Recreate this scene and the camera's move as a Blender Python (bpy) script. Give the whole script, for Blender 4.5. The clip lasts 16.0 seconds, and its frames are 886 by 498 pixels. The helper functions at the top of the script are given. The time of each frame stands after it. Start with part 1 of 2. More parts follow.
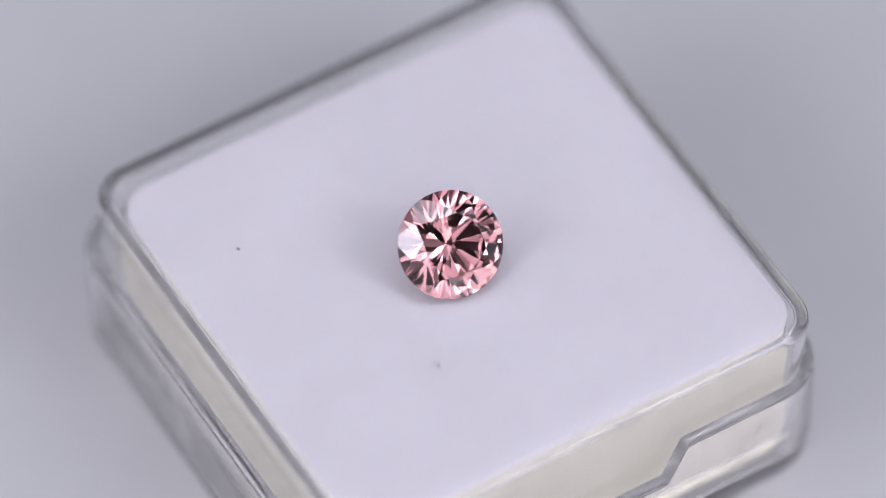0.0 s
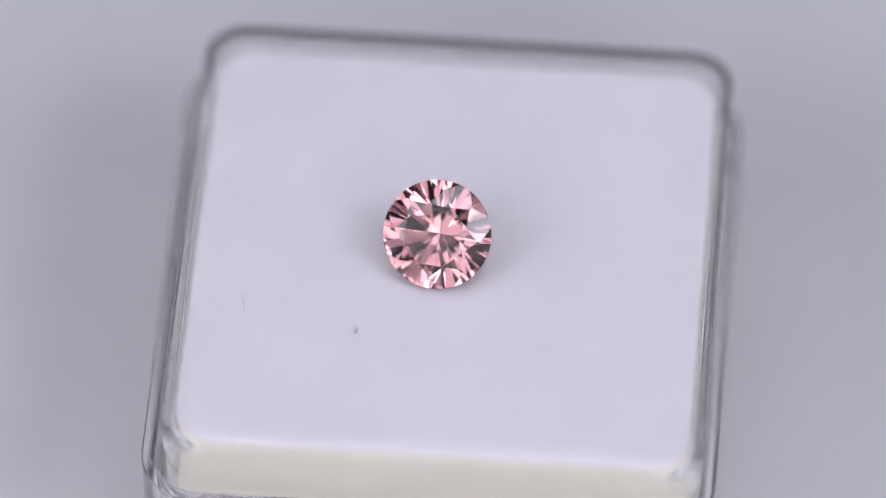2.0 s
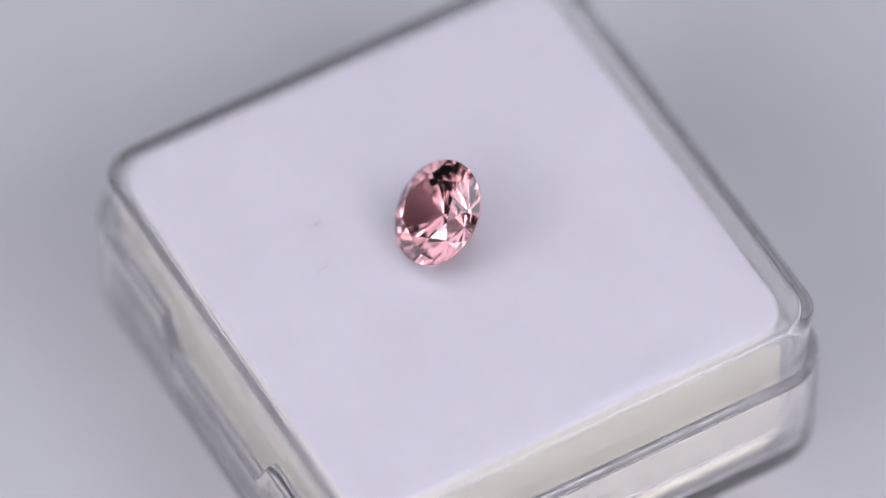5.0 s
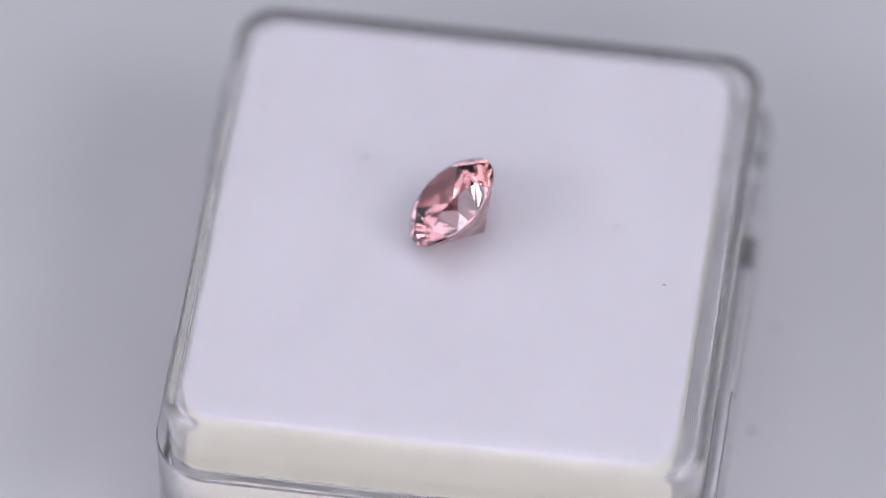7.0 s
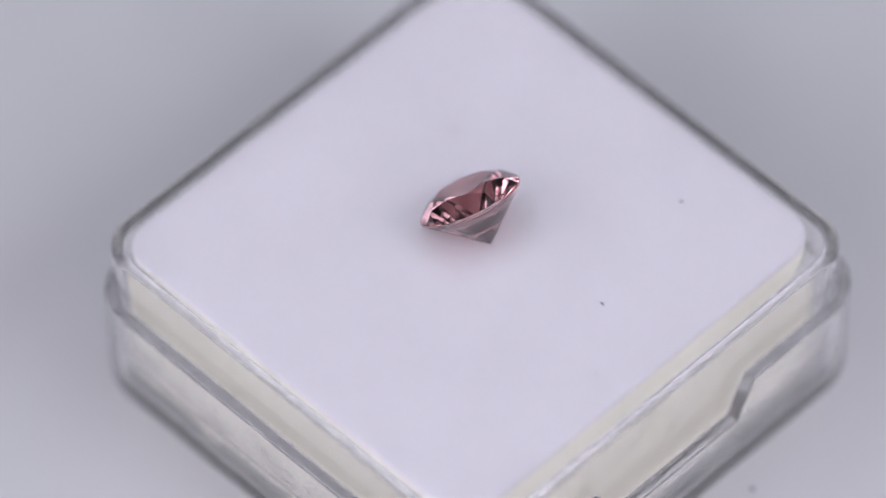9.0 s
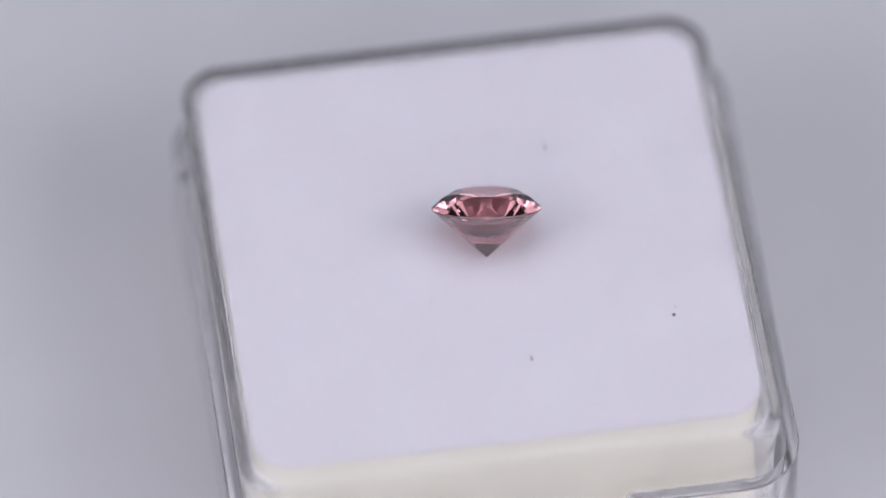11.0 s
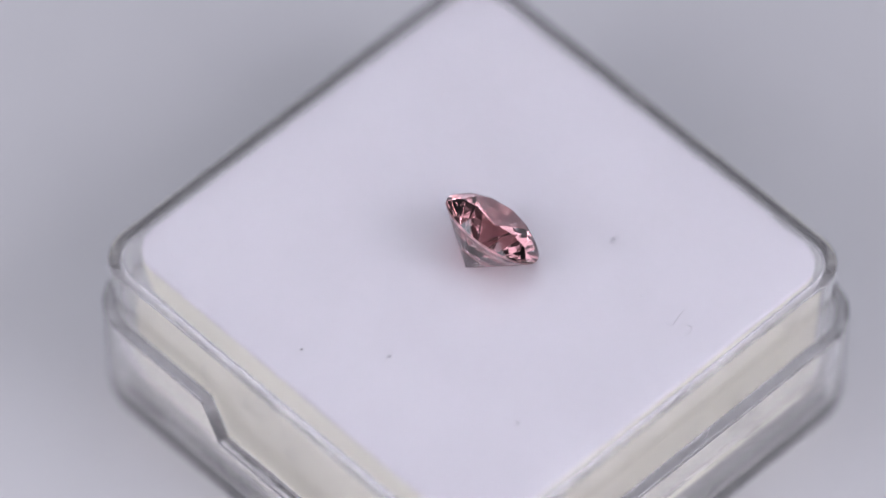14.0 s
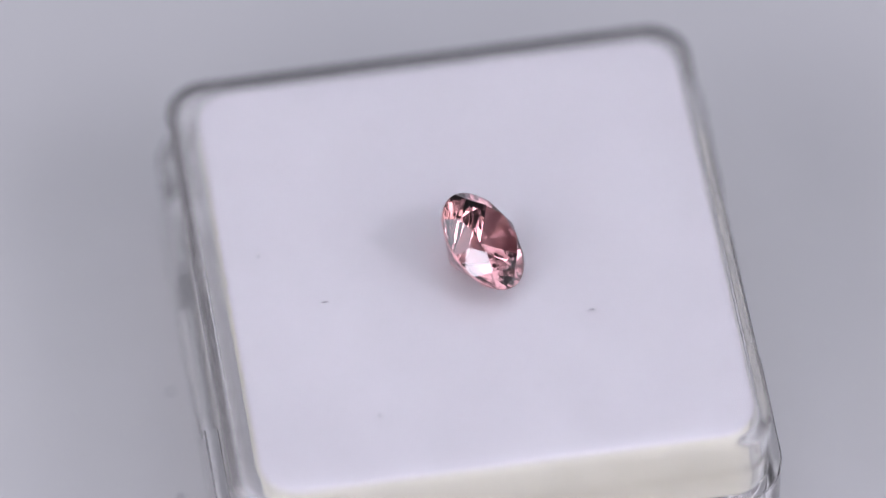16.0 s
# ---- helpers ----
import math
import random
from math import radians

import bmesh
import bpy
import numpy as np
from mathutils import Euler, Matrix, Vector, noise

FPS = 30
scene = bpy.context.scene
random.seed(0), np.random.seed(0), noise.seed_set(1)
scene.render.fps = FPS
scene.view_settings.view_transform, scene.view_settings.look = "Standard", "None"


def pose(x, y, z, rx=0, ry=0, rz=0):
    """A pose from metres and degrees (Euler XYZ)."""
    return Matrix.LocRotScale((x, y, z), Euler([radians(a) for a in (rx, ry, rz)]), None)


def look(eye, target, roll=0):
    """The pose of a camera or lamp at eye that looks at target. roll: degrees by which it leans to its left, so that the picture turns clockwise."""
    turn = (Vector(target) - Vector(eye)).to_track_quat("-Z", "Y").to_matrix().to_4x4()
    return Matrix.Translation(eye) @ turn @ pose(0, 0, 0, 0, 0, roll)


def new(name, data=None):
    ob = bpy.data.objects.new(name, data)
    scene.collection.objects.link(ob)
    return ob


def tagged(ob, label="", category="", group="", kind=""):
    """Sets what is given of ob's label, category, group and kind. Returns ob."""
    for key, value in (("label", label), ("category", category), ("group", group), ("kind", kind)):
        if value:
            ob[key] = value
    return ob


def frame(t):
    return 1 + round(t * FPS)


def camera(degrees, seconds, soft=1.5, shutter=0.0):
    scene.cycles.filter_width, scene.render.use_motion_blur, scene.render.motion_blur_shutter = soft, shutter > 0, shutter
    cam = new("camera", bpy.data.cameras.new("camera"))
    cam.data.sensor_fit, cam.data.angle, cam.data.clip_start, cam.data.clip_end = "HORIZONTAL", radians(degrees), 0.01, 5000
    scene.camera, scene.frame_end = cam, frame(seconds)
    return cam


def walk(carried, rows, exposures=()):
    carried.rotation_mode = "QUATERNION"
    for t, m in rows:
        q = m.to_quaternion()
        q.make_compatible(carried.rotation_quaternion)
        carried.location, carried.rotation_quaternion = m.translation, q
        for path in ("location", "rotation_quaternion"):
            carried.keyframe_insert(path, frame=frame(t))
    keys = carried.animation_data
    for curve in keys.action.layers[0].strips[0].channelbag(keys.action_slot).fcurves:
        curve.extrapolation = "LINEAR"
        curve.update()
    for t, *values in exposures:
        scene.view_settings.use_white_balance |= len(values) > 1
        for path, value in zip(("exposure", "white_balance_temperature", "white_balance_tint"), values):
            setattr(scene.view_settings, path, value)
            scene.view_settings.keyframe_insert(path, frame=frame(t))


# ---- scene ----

MM = 0.001
TOP = 12.3          # height of the box's upper face above the turntable, in mm

# ---- camera: a long macro lens on a stand ----
cam = camera(6.37, 16.0, 0.8)
EYE = look((-1.178 * MM, -273.70 * MM, (TOP + 357.34) * MM), (-1.178 * MM, -0.152 * MM, TOP * MM), -0.516)
walk(cam, [(0.0, EYE), (16.0, EYE)])
cam.data.dof.use_dof = True
cam.data.dof.focus_distance = 0.4475
cam.data.dof.aperture_fstop = 10.5

# ---- light: two side lamps, added fill panels round and over the stage, a plain grey room ----
world = bpy.data.worlds.new("room_air")
world.use_nodes = True
world.node_tree.nodes["Background"].inputs[0].default_value = (0.5, 0.5, 0.56, 1)
world.node_tree.nodes["Background"].inputs[1].default_value = 0.05
scene.world = world
scene.view_settings.exposure = 1.48


def area_lamp(name, eye, target, w, h, power, colour):
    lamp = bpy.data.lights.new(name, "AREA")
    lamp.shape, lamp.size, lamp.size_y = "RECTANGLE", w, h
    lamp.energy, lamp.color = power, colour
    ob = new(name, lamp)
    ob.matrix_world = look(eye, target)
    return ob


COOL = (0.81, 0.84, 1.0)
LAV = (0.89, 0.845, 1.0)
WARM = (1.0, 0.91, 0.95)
# broad side panels are unseen fill, added for ambient light on box and gem
area_lamp("fill_left", (-0.62, -0.20, 0.52), (0, 0, 0.01), 0.62, 0.58, 0.86, LAV)
area_lamp("fill_right", (0.62, -0.20, 0.52), (0, 0, 0.01), 0.62, 0.58, 0.64, LAV)
area_lamp("lamp_left", (-0.525, -0.31, 0.44), (0, 0, 0.01), 0.28, 0.28, 0.50, LAV)
area_lamp("lamp_right", (0.47, -0.27, 0.51), (0, 0, 0.01), 0.32, 0.32, 0.74, LAV)
# overhead fill with no known source, added to lift pad and table brightness
area_lamp("fill_top", (0.0, 0.08, 0.86), (0, 0, 0.01), 0.74, 0.64, 1.30, COOL)
# unseen stand-ins for the light round the camera; their gaps darken gem facets
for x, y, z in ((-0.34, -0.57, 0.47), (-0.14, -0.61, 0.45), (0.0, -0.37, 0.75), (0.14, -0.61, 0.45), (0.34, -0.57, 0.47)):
    area_lamp("standin_front", (x, y, z), (0, 0, 0.01), 0.17, 0.24, 0.078, LAV)
# low warm fill, added out of view to brighten near table and foam side
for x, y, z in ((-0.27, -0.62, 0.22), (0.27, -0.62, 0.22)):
    area_lamp("fill_low", (x, y, z), (0, 0, 0.01), 0.34, 0.30, 0.36, WARM)


# ---- materials ----
def material(name):
    mat = bpy.data.materials.new(name)
    mat.use_nodes = True
    nodes = mat.node_tree.nodes
    return mat, nodes, mat.node_tree.links, nodes["Principled BSDF"]


def noise_node(nodes, links, scale, detail=4.0, rough=0.55):
    coord = nodes.new("ShaderNodeTexCoord")
    tex = nodes.new("ShaderNodeTexNoise")
    tex.inputs["Scale"].default_value = scale
    tex.inputs["Detail"].default_value = detail
    tex.inputs["Roughness"].default_value = rough
    links.new(coord.outputs["Object"], tex.inputs["Vector"])
    return tex


def ramp_node(nodes, links, source, stops):
    ramp = nodes.new("ShaderNodeValToRGB")
    while len(ramp.color_ramp.elements) < len(stops):
        ramp.color_ramp.elements.new(0.5)
    for el, (at, col) in zip(ramp.color_ramp.elements, stops):
        el.position, el.color = at, (*col, 1)
    links.new(source, ramp.inputs[0])
    return ramp


def bump_node(nodes, links, source, strength, distance, target):
    bump = nodes.new("ShaderNodeBump")
    bump.inputs["Strength"].default_value = strength
    bump.inputs["Distance"].default_value = distance
    links.new(source, bump.inputs["Height"])
    links.new(bump.outputs["Normal"], target.inputs["Normal"])
    return bump


def matte(name, low, high, scale, rough, grain_scale, grain, depth, spec=0.4):
    """A matt surface: mottled between two colours, with fine relief."""
    mat, nodes, links, bsdf = material(name)
    tex = noise_node(nodes, links, scale)
    ramp = ramp_node(nodes, links, tex.outputs["Fac"], [(0.3, low), (0.7, high)])
    links.new(ramp.outputs[0], bsdf.inputs["Base Color"])
    bsdf.inputs["Roughness"].default_value = rough
    bsdf.inputs["Specular IOR Level"].default_value = spec
    fine = noise_node(nodes, links, grain_scale, 3.0)
    bump_node(nodes, links, fine.outputs["Fac"], grain, depth, bsdf)
    return mat


def clear_plastic(name, tint, ior, clear):
    """Clear moulded polystyrene with faint flow waves and hairline scratches."""
    mat, nodes, links, bsdf = material(name)
    bsdf.inputs["Base Color"].default_value = (*tint, 1)
    bsdf.inputs["Transmission Weight"].default_value = clear
    bsdf.inputs["IOR"].default_value = ior
    wear = noise_node(nodes, links, 420.0, 5.0, 0.6)
    rough = ramp_node(nodes, links, wear.outputs["Fac"], [(0.45, (0.01,) * 3), (0.75, (0.06,) * 3)])
    links.new(rough.outputs[0], bsdf.inputs["Roughness"])
    wave = noise_node(nodes, links, 90.0, 2.0)
    flow = bump_node(nodes, links, wave.outputs["Fac"], 0.06, 0.0001, bsdf)
    # scuffed patches: fine scratches only where a coarser pattern lets them through
    patch = ramp_node(nodes, links, noise_node(nodes, links, 260.0, 3.0).outputs["Fac"], [(0.54, (0, 0, 0)), (0.66, (1, 1, 1))])
    fine = ramp_node(nodes, links, noise_node(nodes, links, 5200.0, 4.0, 0.7).outputs["Fac"], [(0.48, (0, 0, 0)), (0.60, (1, 1, 1))])
    scuff = nodes.new("ShaderNodeMath")
    scuff.operation = "MULTIPLY"
    links.new(patch.outputs[0], scuff.inputs[0])
    links.new(fine.outputs[0], scuff.inputs[1])
    marks = bump_node(nodes, links, scuff.outputs[0], 0.22, 0.00002, bsdf)
    links.new(flow.outputs["Normal"], marks.inputs["Normal"])
    return mat


def gem_material(name, rough):
    mat, nodes, links, bsdf = material(name)
    bsdf.inputs["Base Color"].default_value = (0.59, 0.285, 0.295, 1)
    bsdf.inputs["Transmission Weight"].default_value = 1.0
    bsdf.inputs["IOR"].default_value = 1.95
    bsdf.inputs["Roughness"].default_value = rough
    return mat


M_TABLE = matte("turntable_white", (0.40, 0.405, 0.405), (0.425, 0.43, 0.43), 60, 0.42, 3000, 0.06, 0.00004)
M_ROOM = matte("grey_wall_paint", (0.12, 0.12, 0.125), (0.15, 0.15, 0.155), 3, 0.8, 300, 0.1, 0.0005)
M_FOAM = matte("cream_foam", (0.82, 0.81, 0.66), (0.88, 0.87, 0.72), 350, 0.95, 5000, 0.5, 0.00006, 0.1)
M_PAD = matte("white_pad", (0.83, 0.81, 0.845), (0.87, 0.85, 0.885), 200, 0.9, 7000, 0.45, 0.00005, 0.15)
M_TRAY = clear_plastic("clear_plastic_tray", (0.99, 0.99, 0.99), 1.42, 0.91)
M_BASE = clear_plastic("clear_plastic_base", (0.985, 0.985, 0.98), 1.42, 0.96)
M_GEM = gem_material("pink_gem", 0.0)
M_GIRDLE = gem_material("bruted_pink_gem", 0.35)
M_DUST = matte("dark_dust", (0.07, 0.06, 0.06), (0.16, 0.15, 0.15), 9000, 0.9, 20000, 0.3, 0.00001)
M_LINT = matte("grey_lint", (0.17, 0.16, 0.17), (0.24, 0.23, 0.24), 9000, 0.9, 20000, 0.3, 0.00001)
M_SMUDGE = matte("grey_smudge", (0.17, 0.16, 0.18), (0.26, 0.25, 0.27), 4000, 0.9, 20000, 0.3, 0.00001)


# ---- helpers for meshes ----
def mesh_object(name, bm, mat, parent=None, label="", smooth=True, crease=0):
    mesh = bpy.data.meshes.new(name)
    bmesh.ops.recalc_face_normals(bm, faces=bm.faces)
    bm.to_mesh(mesh)
    bm.free()
    mesh.materials.append(mat)
    for poly in mesh.polygons:
        poly.use_smooth = smooth and poly.loop_total <= 4
    if crease:
        mesh.set_sharp_from_angle(angle=radians(crease))
    ob = new(name, mesh)
    if parent:
        ob.parent = parent
    if label:
        ob["label"] = label
    return ob


def box_bm(x0, y0, z0, x1, y1, z1):
    bm = bmesh.new()
    bmesh.ops.create_cube(bm, size=1.0)
    for v in bm.verts:
        v.co = ((x0 + x1) / 2 + v.co.x * (x1 - x0), (y0 + y1) / 2 + v.co.y * (y1 - y0), (z0 + z1) / 2 + v.co.z * (z1 - z0))
    return bm


SPANS = (-6.8, -6.1, -5.9, -5.75, -5.5, -5.0, -4.8, -4.45, -3.0, -1.0, 1.0, 3.0, 4.45, 4.8, 5.0, 5.5, 5.75, 5.9, 6.1, 6.8)


def square_ring(half, radius, arc=10):
    """Points round a square with rounded corners, in mm."""
    out = []
    for k in range(4):
        sx = 1 if k in (0, 3) else -1
        sy = 1 if k in (0, 1) else -1
        for i in range(arc + 1):
            a = math.pi / 2 * (k + i / arc)
            out.append((sx * (half - radius) + radius * math.cos(a), sy * (half - radius) + radius * math.sin(a)))
        for s in SPANS:
            out.append(((-s, half), (-half, -s), (s, -half), (half, s))[k])
    return out


def loft(rings, close_first=False, close_last=False):
    """A skin through rings of equally many points, each (x, y, z) in mm."""
    bm = bmesh.new()
    rows = [[bm.verts.new((x * MM, y * MM, z * MM)) for x, y, z in ring] for ring in rings]
    n = len(rows[0])
    for a, b in zip(rows, rows[1:]):
        for i in range(n):
            bm.faces.new((a[i], a[(i + 1) % n], b[(i + 1) % n], b[i]))
    if close_first:
        bm.faces.new(rows[0])
    if close_last:
        bm.faces.new(rows[-1])
    return bm


def level(half, radius, z, sx=1.0, dx=0.0):
    return [(x * sx + dx, y, z) for x, y in square_ring(half, radius)]


# ---- the room and the table ----
def build_room():
    table = mesh_object("table_top", box_bm(-1.2, -1.2, -0.05, 1.2, 1.2, -0.012), M_TABLE, smooth=False)
    tagged(table, "plain pale grey table top under the turntable", "table top", kind="structure")
    # unseen walls and ceiling, added as enclosure; their dark grey deepens the gem's facets
    for name, b in (("wall_north", (-1.25, 1.2, -0.05, 1.25, 1.25, 1.4)), ("wall_south", (-1.25, -1.25, -0.05, 1.25, -1.2, 1.4)),
                    ("wall_east", (1.2, -1.2, -0.05, 1.25, 1.2, 1.4)), ("wall_west", (-1.25, -1.2, -0.05, -1.2, 1.2, 1.4)),
                    ("ceiling", (-1.25, -1.25, 1.4, 1.25, 1.25, 1.45))):
        ob = mesh_object(name, box_bm(*b), M_ROOM, smooth=False)
        tagged(ob, "plain grey painted surface closing the room", "ceiling" if name == "ceiling" else "wall", kind="structure")


def build_turntable():
    bm = bmesh.new()
    rows = []
    n = 96
    for r, z in ((0.139, -0.012), (0.140, -0.011), (0.140, -0.0015), (0.1395, -0.0004), (0.1385, 0.0)):
        rows.append([bm.verts.new((r * math.cos(2 * math.pi * i / n), r * math.sin(2 * math.pi * i / n), z)) for i in range(n)])
    for a, b in zip(rows, rows[1:]):
        for i in range(n):
            bm.faces.new((a[i], a[(i + 1) % n], b[(i + 1) % n], b[i]))
    bm.faces.new(rows[0])
    bm.faces.new(rows[-1])
    ob = mesh_object("turntable", bm, M_TABLE, smooth=False)
    return tagged(ob, "plain white satin turntable plate turning slowly", "turntable")


# ---- the display box ----
CX, CY = -0.08, -0.78      # the box stands a little off the turning axis, in mm


def notch_height(x, y):
    """Height of the base's rim: lowered between two ramps in the middle of two opposite sides."""
    high, low = TOP - 4.31, TOP - 7.0
    if abs(x) < 14.0:
        return high
    s = abs(y) + (0.35 if x < 0 < y else 0.0)
    return low if s <= 4.8 else high if s >= 6.1 else low + (high - low) * (s - 4.8) / 1.3


def rim_ring(half, radius, drop):
    out = []
    for x, y in square_ring(half, radius):
        out.append((x, y * 1.016 - 0.25, notch_height(x, y) - drop))
    return out


def build_box():
    box = new("display_box")
    tray = loft([level(14.4, 1.9, TOP - 8.8), level(14.88, 2.1, TOP - 8.8), level(14.98, 2.15, TOP - 4.0), level(15.26, 2.25, TOP - 0.55), level(15.22, 2.25, TOP - 0.28),
                 level(15.1, 2.2, TOP - 0.1), level(14.86, 2.05, TOP - 0.015), level(14.4, 2.0, TOP), level(13.9, 1.6, TOP), level(12.0, 1.0, TOP)], close_last=True)
    inner = [level(14.4, 1.9, TOP - 8.8), level(14.66, 1.9, TOP - 0.9), level(14.6, 1.85, TOP - 0.6), level(14.42, 1.7, TOP - 0.45), level(13.5, 1.4, TOP - 0.45), level(12.0, 1.0, TOP - 0.45)]
    n = len(inner[0])
    first = [v for v in tray.verts][:n]
    rows = [first] + [[tray.verts.new((x * MM, y * MM, z * MM)) for x, y, z in ring] for ring in inner[1:]]
    for a, b in zip(rows, rows[1:]):
        for i in range(n):
            tray.faces.new((a[i], a[(i + 1) % n], b[(i + 1) % n], b[i]))
    tray.faces.new(rows[-1])
    upper = mesh_object("tray", tray, M_TRAY, box, "clear plastic upper half with rounded edges", crease=40)

    def wide(half, radius, z):
        return [(x, y * 1.016 - 0.25, z) for x, y in square_ring(half, radius)]

    lower = loft([wide(12.0, 1.0, 1.2), wide(13.9, 1.6, 1.2), wide(14.3, 1.8, 1.2), wide(14.9, 2.2, 1.6), wide(15.05, 2.3, 2.2), rim_ring(15.08, 2.35, 0.1), rim_ring(15.16, 2.4, 0.0),
                  rim_ring(15.8, 3.3, 0.0), rim_ring(15.9, 3.4, 0.1), wide(15.85, 3.35, 1.2), wide(15.75, 3.3, 0.5), wide(15.55, 3.2, 0.14), wide(15.2, 3.0, 0.0), wide(14.6, 2.6, 0.0), wide(12.0, 1.0, 0.0)],
                 close_first=True, close_last=True)
    base = mesh_object("base", lower, M_BASE, box, "clear plastic lower half with finger notches in its rim", crease=28)
    base.visible_shadow = False
    return tagged(box, "closed clear plastic gem display box with rounded corners on the turntable", "box")


def build_foam():
    pad = new("foam_pad")
    z1 = TOP - 0.50
    sx, dx = 0.968, 0.45
    mesh_object("foam_block", loft([level(14.2, 2.0, 1.25, sx, dx), level(14.3, 2.1, 1.6, sx, dx), level(14.36, 2.2, z1 - 0.45, sx, dx), level(14.33, 2.2, z1 - 0.24, sx, dx)], True, True),
                M_FOAM, pad, "cream foam sides pressed against the clear walls")
    mesh_object("top_sheet", loft([level(14.35, 2.2, z1 - 0.23, sx, dx), level(14.36, 2.2, z1 - 0.12, sx, dx), level(14.29, 2.15, z1 - 0.03, sx, dx), level(14.14, 2.05, z1, sx, dx)], True, True),
                M_PAD, pad, "soft white upper face")
    # loose pile fibres that stick out round the cut edge
    rng = random.Random(21)
    fringe = bmesh.new()
    ring = level(14.28, 2.15, z1 - 0.05, sx, dx)
    for (xa, ya, _), (xb, yb, _) in zip(ring, ring[1:] + ring[:1]):
        run = math.hypot(xb - xa, yb - ya)
        for _ in range(max(3, int(run * 22))):
            f = rng.random()
            x, y = xa + (xb - xa) * f, ya + (yb - ya) * f
            nx, ny = (yb - ya) / run, -(xb - xa) / run
            if nx * (x - dx) + ny * y < 0:
                nx, ny = -nx, -ny
            reach = rng.uniform(0.06, 0.30) * (0.35 + 0.65 * abs(nx))
            slant = rng.uniform(-0.6, 0.6) * reach
            z = z1 - rng.uniform(0.0, 0.12)
            w = rng.uniform(0.012, 0.028)
            a = fringe.verts.new(((x - ny * w) * MM, (y + nx * w) * MM, z * MM))
            b = fringe.verts.new(((x + ny * w) * MM, (y - nx * w) * MM, z * MM))
            c = fringe.verts.new((x * MM, y * MM, (z - 0.05) * MM))
            d = fringe.verts.new(((x + nx * reach - ny * slant) * MM, (y + ny * reach + nx * slant) * MM, (z + rng.uniform(-0.08, 0.02)) * MM))
            for face in ((a, b, d), (b, c, d), (c, a, d), (a, c, b)):
                fringe.faces.new(face)
    mesh_object("edge_fibres", fringe, M_PAD, pad, "loose white fibres along the cut edge", smooth=False)
    return tagged(pad, "white foam pad with cream sides inside the clear box", "foam pad")


# ---- the gem ----
def gem_bm():
    """A round brilliant of radius 1, cut facet by facet, its culet down."""
    bm = bmesh.new()
    bmesh.ops.create_cube(bm, size=4.0)

    def cut(normal, point):
        geom = bm.verts[:] + bm.edges[:] + bm.faces[:]
        got = bmesh.ops.bisect_plane(bm, geom=geom, dist=1e-6, plane_co=point, plane_no=normal, clear_outer=True)
        edges = [e for e in got["geom_cut"] if isinstance(e, bmesh.types.BMEdge)]
        if len(edges) > 2:
            bmesh.ops.contextual_create(bm, geom=edges)

    def facet(azimuth, slope, r, z, up):
        a, s = radians(azimuth), radians(slope)
        cut(Vector((math.cos(a) * math.sin(s), math.sin(a) * math.sin(s), math.cos(s) * up)), Vector((r * math.cos(a), r * math.sin(a), z)))

    girdle, table = 0.012, 0.595
    crown = (1 - table) * math.tan(radians(37.0))
    for k in range(64):
        facet(k * 360 / 64, 90, 1.0, 0, 1)
    facet(0, 0, 0, girdle + crown, 1)
    for k in range(8):
        facet(k * 45, 37.0, 1.0, girdle, 1)
    for k in range(8):
        facet(k * 45 + 22.5, 22.5, table * math.cos(math.pi / 8), girdle + crown, 1)
    for k in range(8):
        for side in (-11.25, 11.25):
            facet(k * 45 + side, 43.5, 1.0, girdle, 1)
    for k in range(8):
        facet(k * 45, 42.0, 1.0, -girdle, -1)
    for k in range(8):
        for side in (-11.25, 11.25):
            facet(k * 45 + side, 42.4, 1.0, -girdle, -1)
    bmesh.ops.remove_doubles(bm, verts=bm.verts, dist=1e-5)
    return bm


GEM_R = 3.08
GEM_TILT = 42.0
GEM_LEAN = -7.5            # the way the table faces, in the turntable's own directions
GEM_TURN = 22.5


def build_gem():
    bm = gem_bm()
    bmesh.ops.recalc_face_normals(bm, faces=bm.faces)
    turn = pose(0, 0, 0, 0, 0, GEM_LEAN) @ pose(0, 0, 0, 0, GEM_TILT, 0) @ pose(0, 0, 0, 0, 0, GEM_TURN)
    for v in bm.verts:
        v.co = turn @ (v.co * GEM_R)
    low = min(v.co.z for v in bm.verts)
    culet = turn @ Vector((0, 0, -GEM_R * (0.012 + math.tan(radians(42.0)))))
    shift = Vector((-0.99 - culet.x, -1.17 - culet.y, TOP + 0.012 - low))
    axis = turn.to_3x3() @ Vector((0, 0, 1))
    for v in bm.verts:
        v.co = (v.co + shift) * MM
    bm.normal_update()
    gem = new("gemstone")
    for name, mat, lean_low, lean_high, text in (("table_facet", M_GEM, 0.999, 1.1, "flat polished eight-sided top facet"), ("crown", M_GEM, 0.05, 0.999, "pink crown facets round the table"),
                                                 ("girdle", M_GIRDLE, -0.05, 0.05, "thin frosted edge between crown and pavilion"), ("pavilion", M_GEM, -1.1, -0.05, "pink pavilion facets running to a point")):
        piece = bm.copy()
        piece.normal_update()
        bmesh.ops.delete(piece, geom=[f for f in piece.faces if not lean_low <= f.normal.dot(axis) < lean_high], context="FACES")
        mesh = bpy.data.meshes.new(name)
        piece.to_mesh(mesh)
        piece.free()
        mesh.materials.append(mat)
        ob = new(name, mesh)
        ob.parent = gem
        ob["label"] = text
    bm.free()
    return tagged(gem, "faceted round brilliant pink gemstone lying tilted on the box", "gemstone")


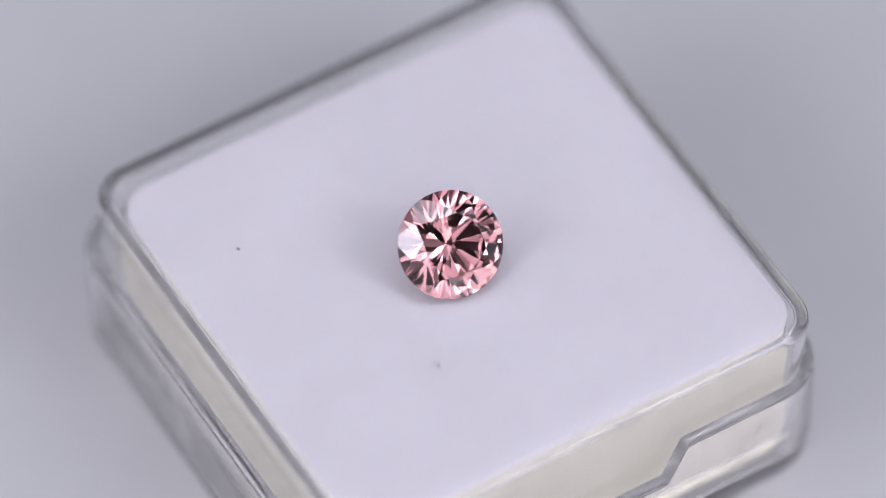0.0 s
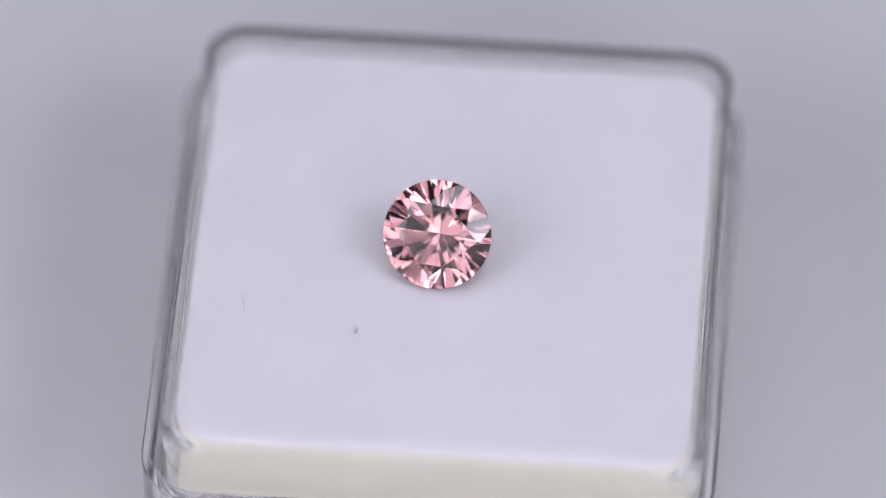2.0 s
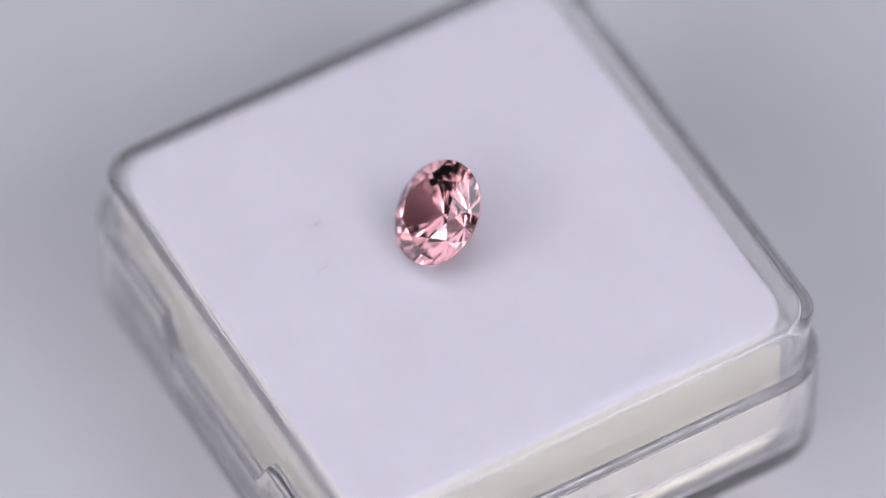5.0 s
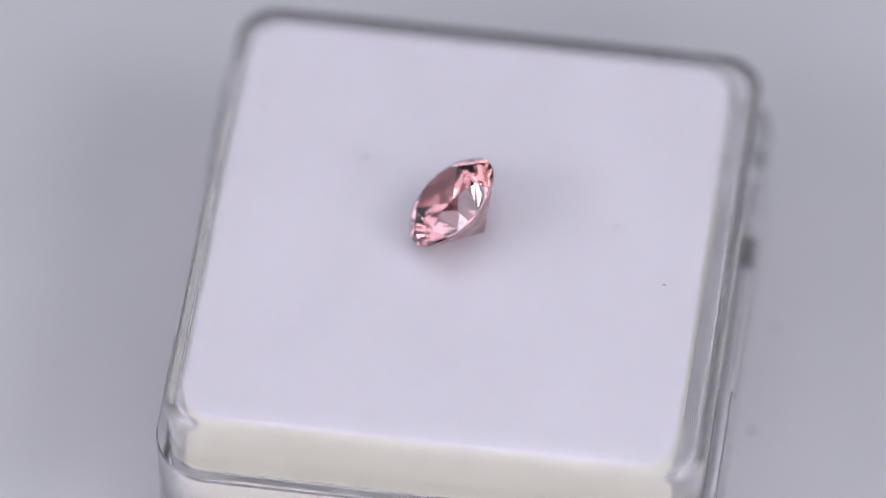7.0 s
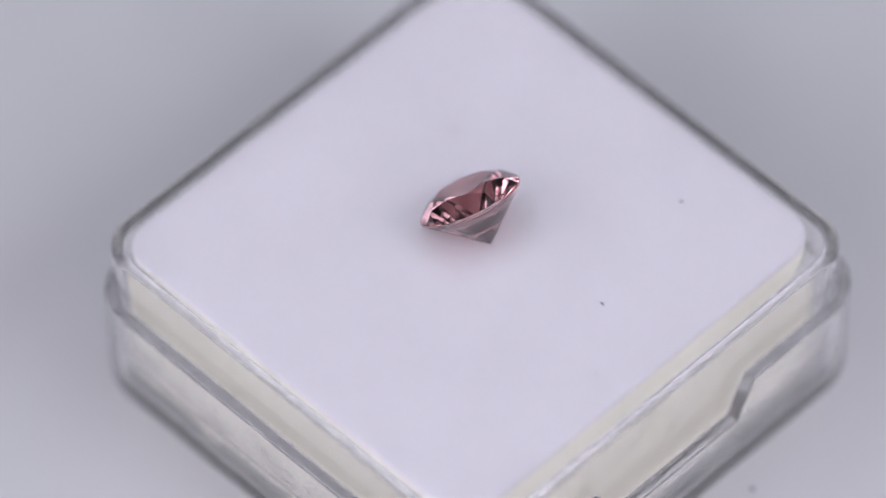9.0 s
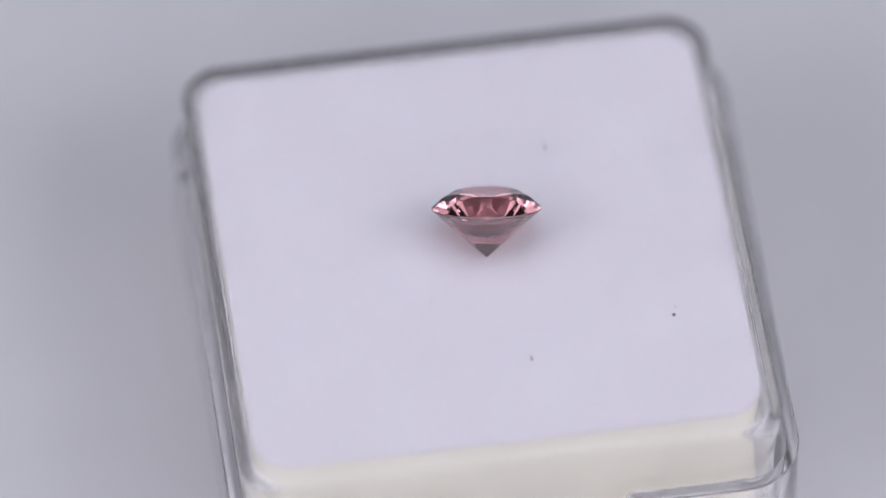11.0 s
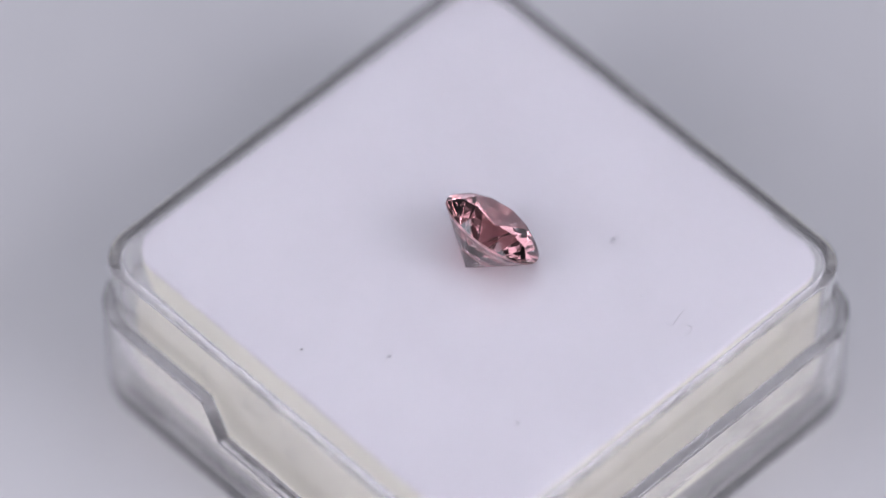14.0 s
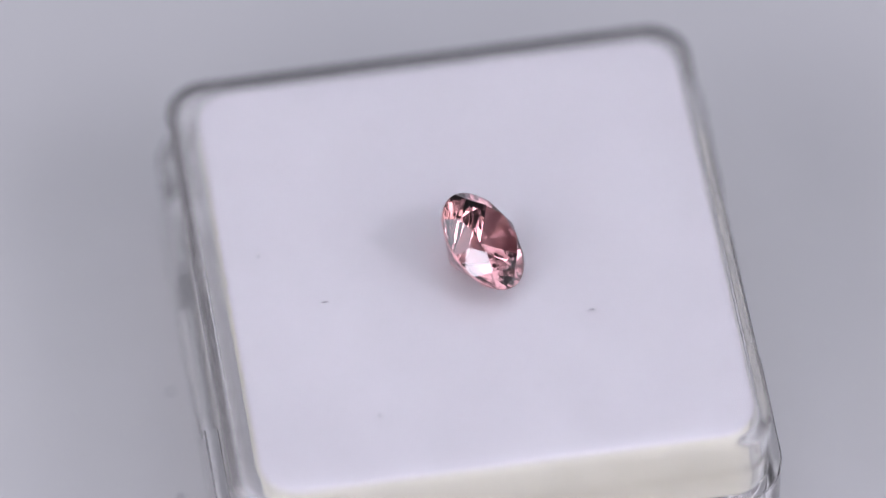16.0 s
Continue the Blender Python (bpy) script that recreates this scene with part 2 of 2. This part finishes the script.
# ---- dust and lint ----
def build_speck(x, y, z, size, mat, label, seed):
    rng = random.Random(seed)
    bm = bmesh.new()
    bmesh.ops.create_icosphere(bm, subdivisions=2, radius=1.0)
    for v in bm.verts:
        f = 0.7 + 0.6 * rng.random()
        v.co = Vector((v.co.x * f * size, v.co.y * f * size * 0.7, v.co.z * size * 0.25))
    low = min(v.co.z for v in bm.verts)
    for v in bm.verts:
        v.co = (v.co + Vector((x, y, z - low))) * MM
    return tagged(mesh_object("dust_speck", bm, mat), label, "dust", group="dust on the box")


def build_smudge(x, y, z, size, mat, label, seed):
    """A loose patch of tiny flecks, thinning out from its middle."""
    rng = random.Random(seed)
    bm = bmesh.new()
    for _ in range(60):
        r, a, s = abs(rng.gauss(0, 0.6)) * size, rng.uniform(0, 2 * math.pi), rng.uniform(0.05, 0.17) * size
        px, py = x + 1.4 * r * math.cos(a), y + 0.8 * r * math.sin(a)
        top = bm.verts.new((px * MM, py * MM, (z + 0.25 * s) * MM))
        ring = [bm.verts.new(((px + s * rng.uniform(0.6, 1.3) * math.cos(k)) * MM, (py + s * rng.uniform(0.5, 1.1) * math.sin(k)) * MM, z * MM)) for k in (0, 1.05, 2.1, 3.14, 4.19, 5.24)]
        for p, q in zip(ring, ring[1:] + ring[:1]):
            bm.faces.new((p, q, top))
        bm.faces.new(ring[::-1])
    return tagged(mesh_object("dust_smudge", bm, mat), label, "dust", group="dust on the box")


def build_hair(points, z, radius, label, mat=None):
    """A bent lint fibre through points in mm, round and thin."""
    pts = [Vector((x, y, z + radius + 0.01)) for x, y in points]
    path = []
    for i in range(len(pts) - 1):
        p0, p1, p2, p3 = pts[max(i - 1, 0)], pts[i], pts[i + 1], pts[min(i + 2, len(pts) - 1)]
        for k in range(8):
            u = k / 8
            path.append(0.5 * ((2 * p1) + (p2 - p0) * u + (2 * p0 - 5 * p1 + 4 * p2 - p3) * u * u + (3 * p1 - p0 - 3 * p2 + p3) * u ** 3))
    path.append(pts[-1])
    bm = bmesh.new()
    rows = []
    for i, p in enumerate(path):
        d = (path[min(i + 1, len(path) - 1)] - path[max(i - 1, 0)]).normalized()
        side = d.cross(Vector((0, 0, 1))).normalized()
        taper = 0.5 if i in (0, len(path) - 1) else 1.0
        rows.append([bm.verts.new((p + (side * math.cos(a) + Vector((0, 0, 1)) * math.sin(a)) * radius * taper) * MM) for a in (0, 1.047, 2.094, 3.142, 4.189, 5.236)])
    for a, b in zip(rows, rows[1:]):
        for i in range(6):
            bm.faces.new((a[i], a[(i + 1) % 6], b[(i + 1) % 6], b[i]))
    bm.faces.new(rows[0])
    bm.faces.new(rows[-1])
    return tagged(mesh_object("lint_fibre", bm, mat or M_LINT), label, "lint", group="lint on the box")


def build_dust():
    out = []
    for i, (x, y, s) in enumerate(((-6.5, -10.98, 0.13), (-11.55, 1.15, 0.10), (4.74, -9.52, 0.07), (5.35, 2.95, 0.05), (5.45, 0.4, 0.04), (7.3, -0.6, 0.05),
                                   (-5.93, -11.14, 0.06), (-3.43, 8.84, 0.06), (-3.71, 6.57, 0.07))):
        out.append(build_speck(x, y, TOP, s, M_DUST, "tiny dark dust speck on the clear box", 10 + i))
    for i, (x, y, s) in enumerate(((-8.37, -2.64, 0.20), (6.43, -5.55, 0.22))):
        out.append(build_smudge(x, y, TOP + 0.003, s * 1.25, M_SMUDGE, "faint grey dust smudge on the clear box", 40 + i))
    for i, (x, y, s) in enumerate(((-17.35, -5.9, 0.30), (-16.9, 1.6, 0.32))):
        out.append(build_speck(x, y, 0.0, s * 0.65, M_SMUDGE, "small grey dust fleck on the turntable", 60 + i))
    for i, (x, y, r) in enumerate(((0.95, 14.5, 0.06), (1.15, 14.65, 0.05), (4.05, 14.2, 0.07), (3.5, 14.35, 0.04), (15.1, 9.85, 0.05), (15.4, 7.12, 0.05), (-15.6, 10.4, 0.06), (7.67, -16.8, 0.06))):
        out.append(build_speck(x, y, TOP - 4.31, r, M_DUST, "tiny dark dust speck on the lower rim", 80 + i))
    for pts in (((3.2, -16.5), (2.8, -16.75), (2.3, -16.85), (2.1, -16.6)), ((-15.3, -11.92), (-15.49, -12.4), (-15.35, -13.1), (-15.2, -13.7))):
        out.append(build_hair(pts, TOP - 4.31, 0.02, "thin curled lint fibre caught on the lower rim"))
    for pts in (((5.0, -12.65), (5.16, -12.9), (4.98, -13.16), (4.66, -13.21), (4.3, -13.15)), ((4.39, -11.66), (4.33, -11.95), (4.5, -12.16), (5.1, -12.0), (5.8, -11.85)),
                ((7.15, -3.01), (7.37, -2.61), (7.92, -2.6), (8.19, -2.21)), ((12.63, -10.13), (13.18, -9.97)),
                ((-3.15, 2.33), (-3.48, 2.35), (-3.88, 2.55)), ((-4.64, -8.26), (-4.63, -8.07), (-4.91, -8.08)), ((1.32, 5.37), (1.6, 5.51)), ((12.7, -9.9), (13.0, -9.8))):
        out.append(build_hair(pts, TOP, 0.016, "thin curled grey lint fibre on the clear box"))
    return out


build_room()
TURNING = [build_turntable()]
for thing in (build_box(), build_foam()):
    thing["offset"] = 1
    TURNING.append(thing)
TURNING.append(build_gem())
TURNING += build_dust()

# the turntable's clockwise turn, in degrees
TURN = ((0.0, 59.3), (0.5, 68.0), (1.5, 85.9), (2.5, 104.2), (4.0, 131.6), (6.5, 179.3), (8.5, 216.2), (11.0, 262.3), (12.5, 289.6), (14.0, 316.3), (15.0, 333.9), (16.0, 351.4))


def turned(t):
    for (t0, a0), (t1, a1) in zip(TURN, TURN[1:]):
        if t <= t1:
            return a0 + (a1 - a0) * (t - t0) / (t1 - t0)
    return TURN[-1][1]


def motions():
    for thing in TURNING:
        shift = pose(CX * MM, CY * MM, 0) if "offset" in thing else pose(0, 0, 0)
        walk(thing, [(k / 2, pose(0, 0, 0, 0, 0, -turned(k / 2)) @ shift) for k in range(33)])


motions()
